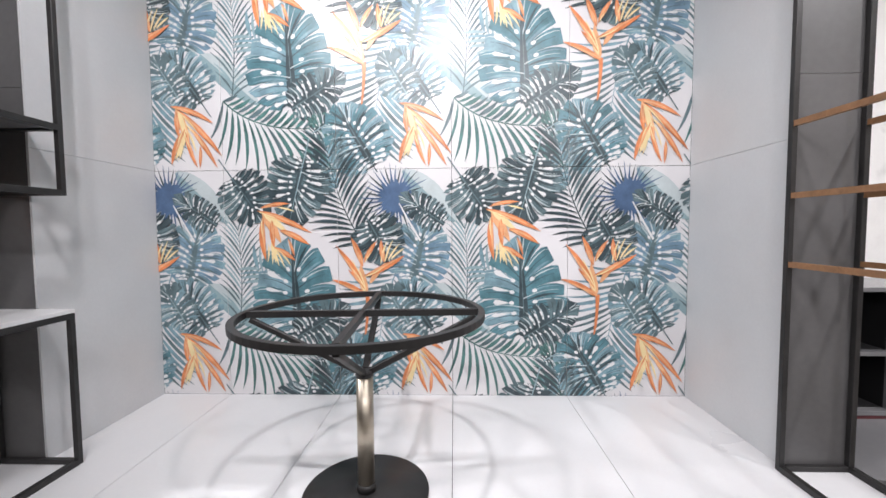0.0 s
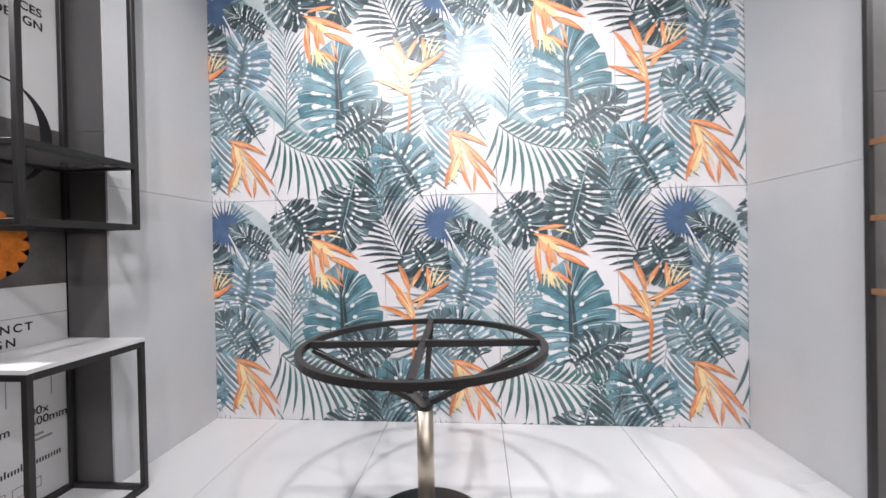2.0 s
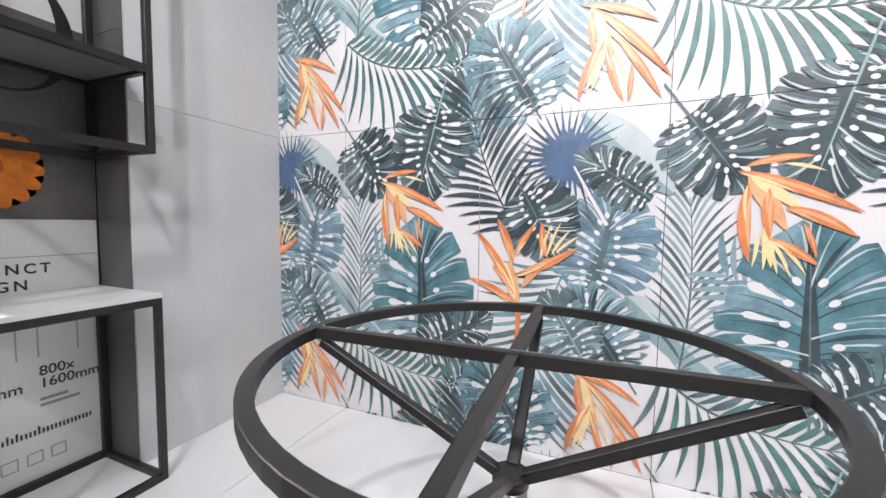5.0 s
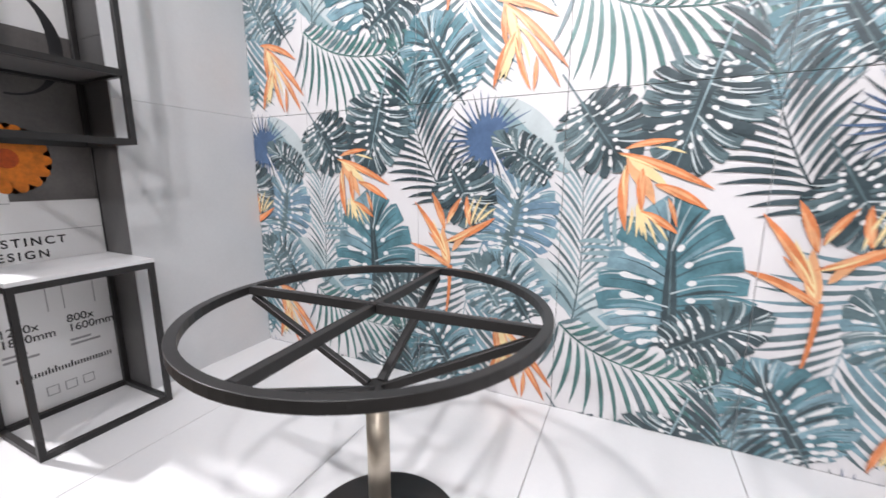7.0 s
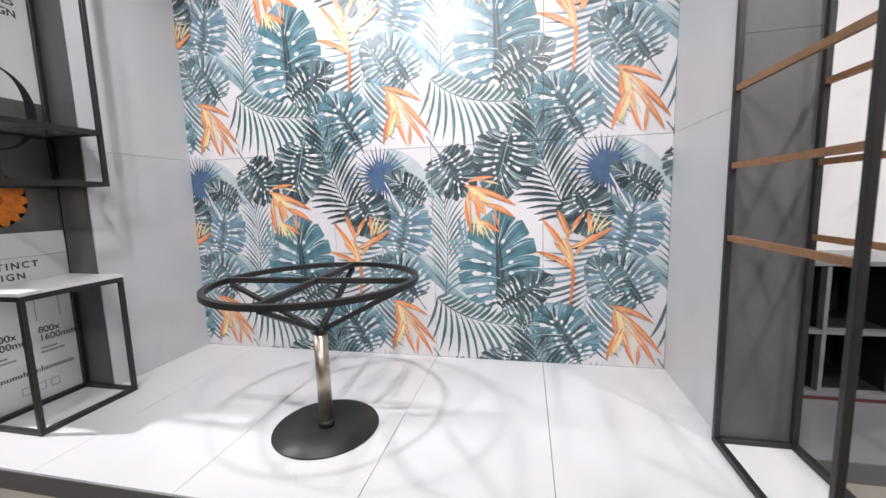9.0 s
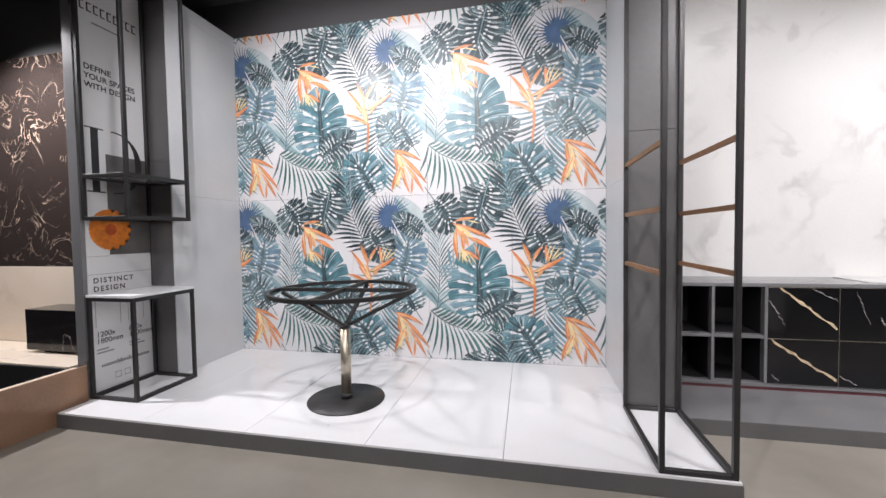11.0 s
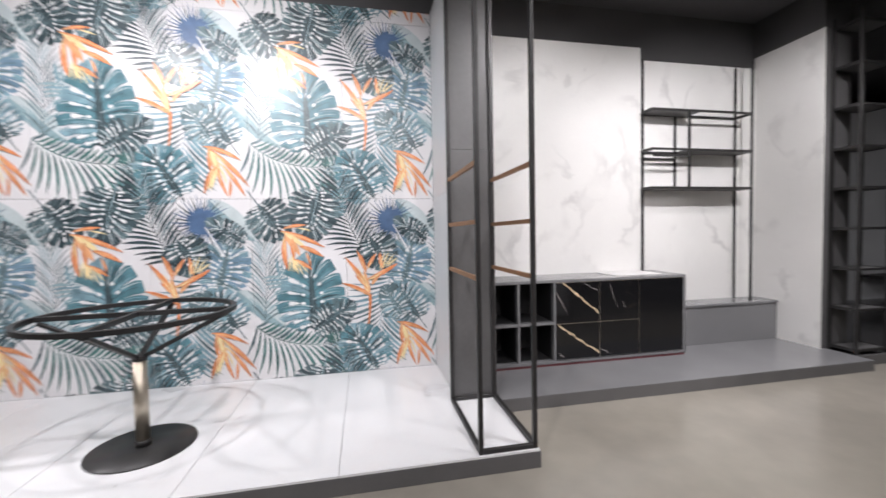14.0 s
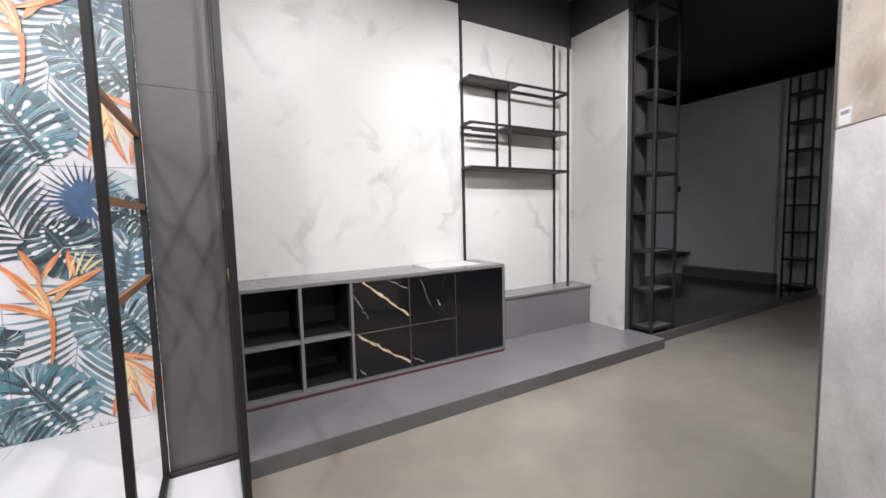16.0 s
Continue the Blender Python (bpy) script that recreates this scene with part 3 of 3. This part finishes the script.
INKS = [ink("leaf_dark", (0.046, 0.070, 0.080)), ink("leaf_slate", (0.11, 0.165, 0.18)), ink("leaf_teal", (0.09, 0.20, 0.235)),
        ink("leaf_steel", (0.19, 0.31, 0.36)), ink("leaf_blue", (0.16, 0.26, 0.345)), ink("leaf_pale", (0.50, 0.565, 0.575), 0.12),
        ink("fan_blue", (0.075, 0.13, 0.235), 0.3), ink("bloom_orange", (0.68, 0.235, 0.095), 0.35), ink("bloom_light", (0.76, 0.40, 0.21), 0.25),
        ink("bloom_yellow", (0.82, 0.66, 0.36), 0.12), ink("paper_white", (0.72, 0.72, 0.72), 0.03), ink("leaf_green", (0.075, 0.175, 0.165)),
        ink("leaf_mist", (0.27, 0.38, 0.41), 0.15)]
DARK, SLATE, TEAL, STEELY, BLUEISH, PALE, FANB, ORANGE, LIGHT, YELLOW, PAPER, GREEN, MIST = range(13)
REP = 1.6
art = []  # (corners, ink, layer)
layer, turn_no = [0], [0]
rnd = random.Random(11)


def put(points, which, up=0):
    art.append(([(float(p[0]), float(p[1])) for p in points], which, layer[0] + up + 0.03 * (turn_no[0] % 29)))


def stroke(points, widths, which, up=0):
    """A ribbon of changing width along a line."""
    pts = [Vector(p) for p in points]
    pairs = []
    turn_no[0] += 1
    for i, p in enumerate(pts):
        d = (pts[min(i + 1, len(pts) - 1)] - pts[max(i - 1, 0)]).normalized()
        n = Vector((-d.y, d.x)) * widths[i] / 2
        pairs.append((p + n, p - n))
    for (a, b), (c, d) in zip(pairs, pairs[1:]):
        put((a, b, d, c), which, up)


def curve(a, c, b, n):
    a, b, c = Vector(a), Vector(b), Vector(c)
    return [a * (1 - t) ** 2 + c * 2 * t * (1 - t) + b * t * t for t in [i / n for i in range(n + 1)]]


def blade(a, b, width, which, bow=0.0, up=0, n=6, fat=0.45):
    """One lens-shaped leaflet or petal."""
    a, b = Vector(a), Vector(b)
    d = b - a
    side = Vector((-d.y, d.x))
    pts = curve(a, (a + b) / 2 + side * bow, b, n)
    stroke(pts, [max(0.0012, width * math.sin(math.pi * min(1, (i / n) ** (0.5 / fat * 0.75))) ** 0.8) for i in range(n + 1)], which, up)


def blob(c, rx, ry, turn, which, up=0, n=10):
    ca, sa = math.cos(turn), math.sin(turn)
    turn_no[0] += 1
    put([(c[0] + rx * math.cos(q) * ca - ry * math.sin(q) * sa, c[1] + rx * math.cos(q) * sa + ry * math.sin(q) * ca) for q in [2 * math.pi * i / n for i in range(n)]], which, up)


def drop(a, b, width, which, up=0, n=8):
    """A teardrop hole: narrow at a, round at b."""
    pts = curve(a, (Vector(a) + Vector(b)) / 2, b, n)
    stroke(pts, [max(.0015, width * (t ** 0.9) * math.sqrt(max(0.0, 1 - (max(0, t - .62) / .38) ** 2))) for t in [i / n for i in range(n + 1)]], which, up)


def monstera(base, tip, half, main, alt, vein, lobes=9, split=0.5, stem=0.0):
    """A heart-shaped leaf, cut by slits between its lobes, with holes along the midrib."""
    layer[0] += 5
    base, tip = Vector(base), Vector(tip)
    d = tip - base
    L = d.length
    d.normalize()
    heart = base + d * L * 0.28
    for side in (1, -1):
        n = Vector((-d.y, d.x)) * side

        def rim(phi, grow=1.0):
            f, b = 0.72 * L, 0.33 * L
            along = math.cos(phi)
            r = 1 / math.sqrt((along / (f if along > 0 else b)) ** 2 + (math.sin(phi) / half) ** 2)
            return heart + (d * along + n * math.sin(phi)) * r * grow
        for i in range(lobes):
            p0, p1 = radians(158) * (1 - i / lobes), radians(158) * (1 - (i + 1) / lobes)
            s0, s1 = (i / lobes) ** 1.1 * 0.70, ((i + 1) / lobes) ** 1.1 * 0.70
            r0, r1 = base + d * L * s0, base + d * L * s1
            big = i % 2 == 0 and 0 < i < lobes - 1
            gap = (0.34 if big else 0.10) * (0.7 + 0.6 * rnd.random()) * split * 2
            which = main if rnd.random() < 0.62 else alt
            grow = 0.96 + 0.08 * rnd.random()
            K = 6
            turn_no[0] += 1
            line0, line1 = [], []
            for k in range(K + 1):
                t = k / K
                g = gap * max(0, t - 0.30) / 0.70
                bend = d * L * 0.035 * math.sin(math.pi * t)
                e0, e1 = rim(p0 + (p1 - p0) * g * 0.5, grow), rim(p1 - (p1 - p0) * g * 0.5, grow)
                pinch = 0.0 if k < K else 0.22
                a, b = r0.lerp(e0, t) + bend, r1.lerp(e1, t) + bend
                m = (a + b) / 2
                line0.append(a.lerp(m, pinch) - (a - heart) * (0.05 if k == K else 0))
                line1.append(b.lerp(m, pinch))
            for k in range(K):
                put((line0[k], line1[k], line1[k + 1], line0[k + 1]), which, 0)
            mid = [(a + b) / 2 for a, b in zip(line0, line1)]
            stroke(mid[:-1], [0.007 - 0.001 * k for k in range(K)], vein if rnd.random() < 0.7 else PALE, 2)
            if rnd.random() < 0.75:
                lo = [a.lerp(b, 0.16) for a, b in zip(line0, line1)]
                stroke(lo[:-1], [0.001, .010, .016, .017, .012, .002][:K], vein if rnd.random() < 0.6 else alt, 1)
            if rnd.random() < 0.75:
                hi = [a.lerp(b, 0.82) for a, b in zip(line0, line1)]
                stroke(hi[1:], [0.001, .006, .009, .008, .005, .001][:K], PALE if rnd.random() < 0.6 else alt, 1)
            if i < lobes - 1:
                c = r1.lerp(rim(p1), 0.20 + 0.1 * rnd.random())
                e = rim(p1) - r1
                blob(c, half * 0.06, half * 0.042, math.atan2(e.y, e.x), PAPER, 3)
                if rnd.random() < 0.42:
                    drop(r1.lerp(rim(p1), 0.32), r1.lerp(rim(p1), 0.62 + 0.16 * rnd.random()), half * (0.11 + 0.06 * rnd.random()), PAPER, 3)
        stroke([base + d * L * t + n * 0.004 for t in (0, .3, .6, .95)], [half * .20, half * .17, half * .09, .002], vein, 1)
    stroke([base - d * stem, base, base + d * L * .5, base + d * L * .93], [.008, .009, .006, .002], SLATE if main != SLATE else MIST, 4)


def palm(a, c, b, left, right, width, which, alt, count=15, lean=50.0, sag=0.12):
    """A feather leaf: leaflets in two rows along a bent spine."""
    layer[0] += 2
    pts = curve(a, c, b, count)
    stroke(pts, [0.010 - 0.007 * i / count for i in range(count + 1)], which, 1)
    for i in range(count):
        p, d = pts[i], (pts[i + 1] - pts[i]).normalized()
        t = i / count
        for side, reach in ((1, left), (-1, right)):
            turn = radians(lean * (1.15 - 0.45 * t)) * side
            e = Vector((d.x * math.cos(turn) - d.y * math.sin(turn), d.x * math.sin(turn) + d.y * math.cos(turn)))
            r = reach * (0.55 + 0.75 * math.sin(math.pi * (0.12 + 0.8 * t)) ** 0.8) * (0.9 + 0.2 * rnd.random()) * 0.8
            blade(p, p + e * r, width * (0.8 + 0.5 * rnd.random()), which if rnd.random() < 0.65 else alt, -sag * side, 0)


def banana(a, b, half, dark_side, pale_side):
    layer[0] += 2
    a, b = Vector(a), Vector(b)
    n = Vector((-(b - a).y, (b - a).x)).normalized()
    N = 10
    mid = [a.lerp(b, i / N) for i in range(N + 1)]
    w = [half * math.sin(math.pi * (0.02 + 0.96 * (i / N) ** 0.9)) ** 0.7 for i in range(N + 1)]
    for i in range(N):
        put((mid[i], mid[i + 1], mid[i + 1] - n * w[i + 1], mid[i] - n * w[i]), dark_side)
        put((mid[i], mid[i] + n * w[i] * 1.2, mid[i + 1] + n * w[i + 1] * 1.2, mid[i + 1]), pale_side)
    stroke(mid, [0.004] * (N + 1), MIST, 1)


def bloom(body, petals, tongues, stem=None):
    """A strelitzia: pale heart, bowed orange petals with a lit edge, and thin yellow tongues."""
    layer[0] += 4
    if stem:
        stroke(curve(*stem, 6), [.03, .026, .022, .020, .018, .016, .010], ORANGE, 0)
    for a, b, w, which in body:
        blade(a, b, w * 0.7, which, 0.06, 0, 8, 0.5)
    for i, (a, b, w, bow) in enumerate(petals):
        a, b = Vector(a), Vector(b)
        d = b - a
        w *= 0.68
        n = Vector((-d.y, d.x)).normalized() * w
        blade(a, b, w, ORANGE, bow, 1 + i % 2, 9, 0.42)
        blade(a + d * .12 + n * .17, a + d * .86 + n * .10, w * 0.34, LIGHT, bow, 3, 7, 0.5)
        blade(a + d * .02 - n * .12, a + d * .5 - n * .20, w * 0.26, YELLOW if i % 2 else LIGHT, bow, 3, 6, 0.5)
    for a, b in tongues:
        blade(a, b, 0.014, YELLOW, 0.08, 2, 5)


banana((-0.132, 0.799), (0.262, 0.452), 0.075, MIST, PALE)
palm((0.080, 0.500), (0.13, 0.85), (0.085, 1.22), 0.26, 0.26, 0.014, SLATE, MIST, 17, 42)
palm((1.215, 0.90), (1.09, 0.62), (1.065, 0.20), 0.40, 0.40, 0.022, STEELY, SLATE, 17, 62)
palm((0.50, 0.60), (0.36, 0.80), (0.20, 0.93), 0.20, 0.24, 0.024, MIST, STEELY, 10, 55)
monstera((1.317, 0.815), (1.435, 1.26), 0.235, STEELY, BLUEISH, SLATE, 11, 0.35)
monstera((1.462, 0.47), (1.225, 0.83), 0.20, STEELY, SLATE, DARK, 10, 0.7, 0.12)
monstera((1.30, 0.50), (1.12, 0.80), 0.15, SLATE, STEELY, SLATE, 9, 0.5)
monstera((0.690, 1.42), (0.640, 1.76), 0.15, SLATE, STEELY, DARK, 9, 0.5)
monstera((0.508, 0.43), (0.470, 1.13), 0.315, TEAL, STEELY, DARK, 8, 0.40, 0.10)
palm((0.018, 0.477), (0.26, 0.22), (0.815, 0.300), 0.17, 0.42, 0.024, GREEN, SLATE, 17, 58)
monstera((0.497, 0.415), (0.885, 0.655), 0.16, DARK, SLATE, DARK, 10, 0.6)
monstera((0.640, 0.250), (0.800, 0.350), 0.11, SLATE, GREEN, DARK, 7, 0.5)
monstera((1.060, 0.020), (0.805, 0.450), 0.250, STEELY, TEAL, DARK, 11, 0.5, 0.05)
palm((0.984, 1.080), (0.79, 1.36), (0.735, 1.76), 0.32, 0.30, 0.020, DARK, SLATE, 18, 56)
banana((1.265, 1.590), (1.625, 1.235), 0.080, MIST, PALE)
# the fan leaf
layer[0] += 3
for i in range(34):
    q = radians(20 + 330 * i / 33)
    r = 0.235 * (0.85 + 0.3 * rnd.random())
    blade((1.214, 1.402), (1.214 + r * math.cos(q), 1.402 + r * math.sin(q)), 0.012, FANB if i % 3 else DARK, 0.05, 0, 5)
for i in range(20):
    q = radians(20 + 320 * i / 19)
    r = 0.135 * (0.9 + 0.2 * rnd.random())
    blade((1.214, 1.402), (1.214 + r * math.cos(q), 1.402 + r * math.sin(q)), 0.042, FANB, 0.0, 1, 5)
monstera((1.547, 1.215), (1.240, 1.425), 0.115, DARK, SLATE, DARK, 10, 0.7)
layer[0] += 2
stroke([(1.235, 1.36), (1.30, 1.24), (1.38, 1.10)], [.008, .014, .016], PAPER)
stroke([(0.30, 1.62), (0.335, 1.47), (0.35, 1.33)], [.012, .025, .02], PAPER)
monstera((0.064, 1.545), (0.278, 1.240), 0.205, DARK, SLATE, DARK, 10, 0.6, 0.16)
monstera((0.578, 1.675), (0.455, 1.215), 0.225, SLATE, DARK, DARK, 11, 0.6, 0.14)
monstera((1.017, 1.245), (1.185, 0.945), 0.195, DARK, SLATE, DARK, 9, 0.55, 0.13)
bloom([((1.28, .43), (1.37, .17), .085, LIGHT), ((1.30, .41), (1.35, .20), .05, YELLOW), ((1.35, .30), (1.27, .08), .06, YELLOW)],
      [((1.245, .445), (1.545, .325), .052, .12), ((1.29, .425), (1.60, .10), .058, .06), ((1.38, .30), (1.565, .02), .050, .05),
       ((1.345, .29), (1.24, .04), .056, -.12), ((1.285, .41), (1.30, .23), .050, -.05), ((1.345, .27), (1.425, .02), .044, -.08),
       ((1.448, .17), (1.44, .015), .034, .04)],
      [((1.34, .33), (1.47, .17)), ((1.36, .28), (1.42, .12)), ((1.33, .22), (1.29, .07)), ((1.35, .36), (1.44, .27))])
bloom([((.27, 1.30), (.40, 1.09), .09, LIGHT), ((.28, 1.29), (.45, 1.16), .06, YELLOW), ((.33, 1.10), (.36, .95), .05, YELLOW)],
      [((.26, 1.335), (.465, 1.365), .040, .10), ((.235, 1.318), (.615, 1.160), .060, .06), ((.39, 1.180), (.60, 1.075), .060, .10),
       ((.275, 1.270), (.29, .965), .064, -.10), ((.34, 1.25), (.35, 1.055), .055, -.06), ((.345, 1.06), (.50, .965), .052, .08),
       ((.45, 1.12), (.492, .995), .030, .04)],
      [((.35, 1.06), (.42, .915)), ((.34, 1.05), (.38, .925)), ((.33, 1.05), (.335, .94)), ((.37, 1.05), (.465, .93)), ((.31, 1.08), (.30, .95)), ((.38, 1.34), (.50, 1.31))])
bloom([((1.0, .71), (.96, .94), .08, LIGHT), ((.99, .74), (.95, .90), .045, YELLOW), ((1.02, .80), (1.14, .95), .05, LIGHT)],
      [((1.01, .70), (.75, .83), .052, -.12), ((.985, .76), (.785, 1.07), .056, -.08), ((.975, .92), (.895, 1.125), .060, -.06),
       ((.985, .95), (1.075, 1.10), .046, .08), ((1.125, .95), (1.105, 1.11), .052, .06), ((.975, .85), (1.27, 1.0), .060, -.06),
       ((.975, .78), (.87, .90), .034, -.06)],
      [((1.13, .95), (1.19, 1.11)), ((1.15, .96), (1.235, 1.08)), ((1.17, .97), (1.27, 1.05)), ((1.10, .94), (1.15, 1.10)), ((.96, .86), (.90, .97))],
      ((1.005, .72), (1.01, .6), (.985, .44)))


def clipped(poly, x0, x1, z0, z1):
    """A polygon cut to a rectangle."""
    for axis, bound, keep in ((0, x0, 1), (0, x1, -1), (1, z0, 1), (1, z1, -1)):
        out = []
        for i, p in enumerate(poly):
            q = poly[(i + 1) % len(poly)]
            dp, dq = (p[axis] - bound) * keep, (q[axis] - bound) * keep
            if dp >= 0:
                out.append(p)
            if dp * dq < 0:
                t = dp / (dp - dq)
                out.append((p[0] + (q[0] - p[0]) * t, p[1] + (q[1] - p[1]) * t))
        poly = out
        if len(poly) < 3:
            return None
    return poly


def print_mesh(u0, u1, v0, v1):
    """The leaves that fall on one tile, a hair's breadth above each other, round the tile's lower corner."""
    verts, faces, inks = [], [], []
    for poly, which, up in art:
        us, vs = [p[0] for p in poly], [p[1] for p in poly]
        for i in (-2, -1, 0, 1, 2):
            for j in (-1, 0, 1):
                if max(us) + i * REP < u0 or min(us) + i * REP > u1 or max(vs) + j * REP < v0 or min(vs) + j * REP > v1:
                    continue
                cut = clipped([(p[0] + i * REP, p[1] + j * REP) for p in poly], u0, u1, v0, v1)
                if cut:
                    k = len(verts)
                    area = sum(cut[a][0] * cut[(a + 1) % len(cut)][1] - cut[(a + 1) % len(cut)][0] * cut[a][1] for a in range(len(cut)))
                    verts.extend((p[0] - u0, -0.0001 * up, p[1] - v0) for p in (cut if area > 0 else cut[::-1]))
                    faces.append(tuple(range(k, k + len(cut))))
                    inks.append(which)
    me = bpy.data.meshes.new("leaf_print")
    me.from_pydata(verts, [], faces)
    for one in INKS:
        me.materials.append(one)
    me.polygons.foreach_set("material_index", inks)
    me.update()
    return me


prints = {}
for row, (z0, z1) in enumerate(((P, 1.71), (1.71, 3.31), (3.31, TOP))):
    for x0, x1 in ((XL, -1.6), (-1.6, -0.8), (-0.8, 0.0), (0.0, 0.8), (0.8, XR)):
        g = 0.0016
        tile = part("mural_tile", box((x0 + g, W, z0 + g), (x1 - g, W + 0.0115, z1 - g)), MURAL_WHITE, mural_wall)
        u0 = (x0 + 1.6) % REP
        key = (round(u0, 3), round(x1 - x0, 3), round(z1 - z0, 3))
        if key not in prints:
            prints[key] = print_mesh(u0 + g, u0 + x1 - x0 - g, g, z1 - z0 - g)
        art_ob = new("leaf_print", prints[key])
        art_ob.parent = tile
        art_ob.location = (x0 + g, W - 0.0004, z0 + g)
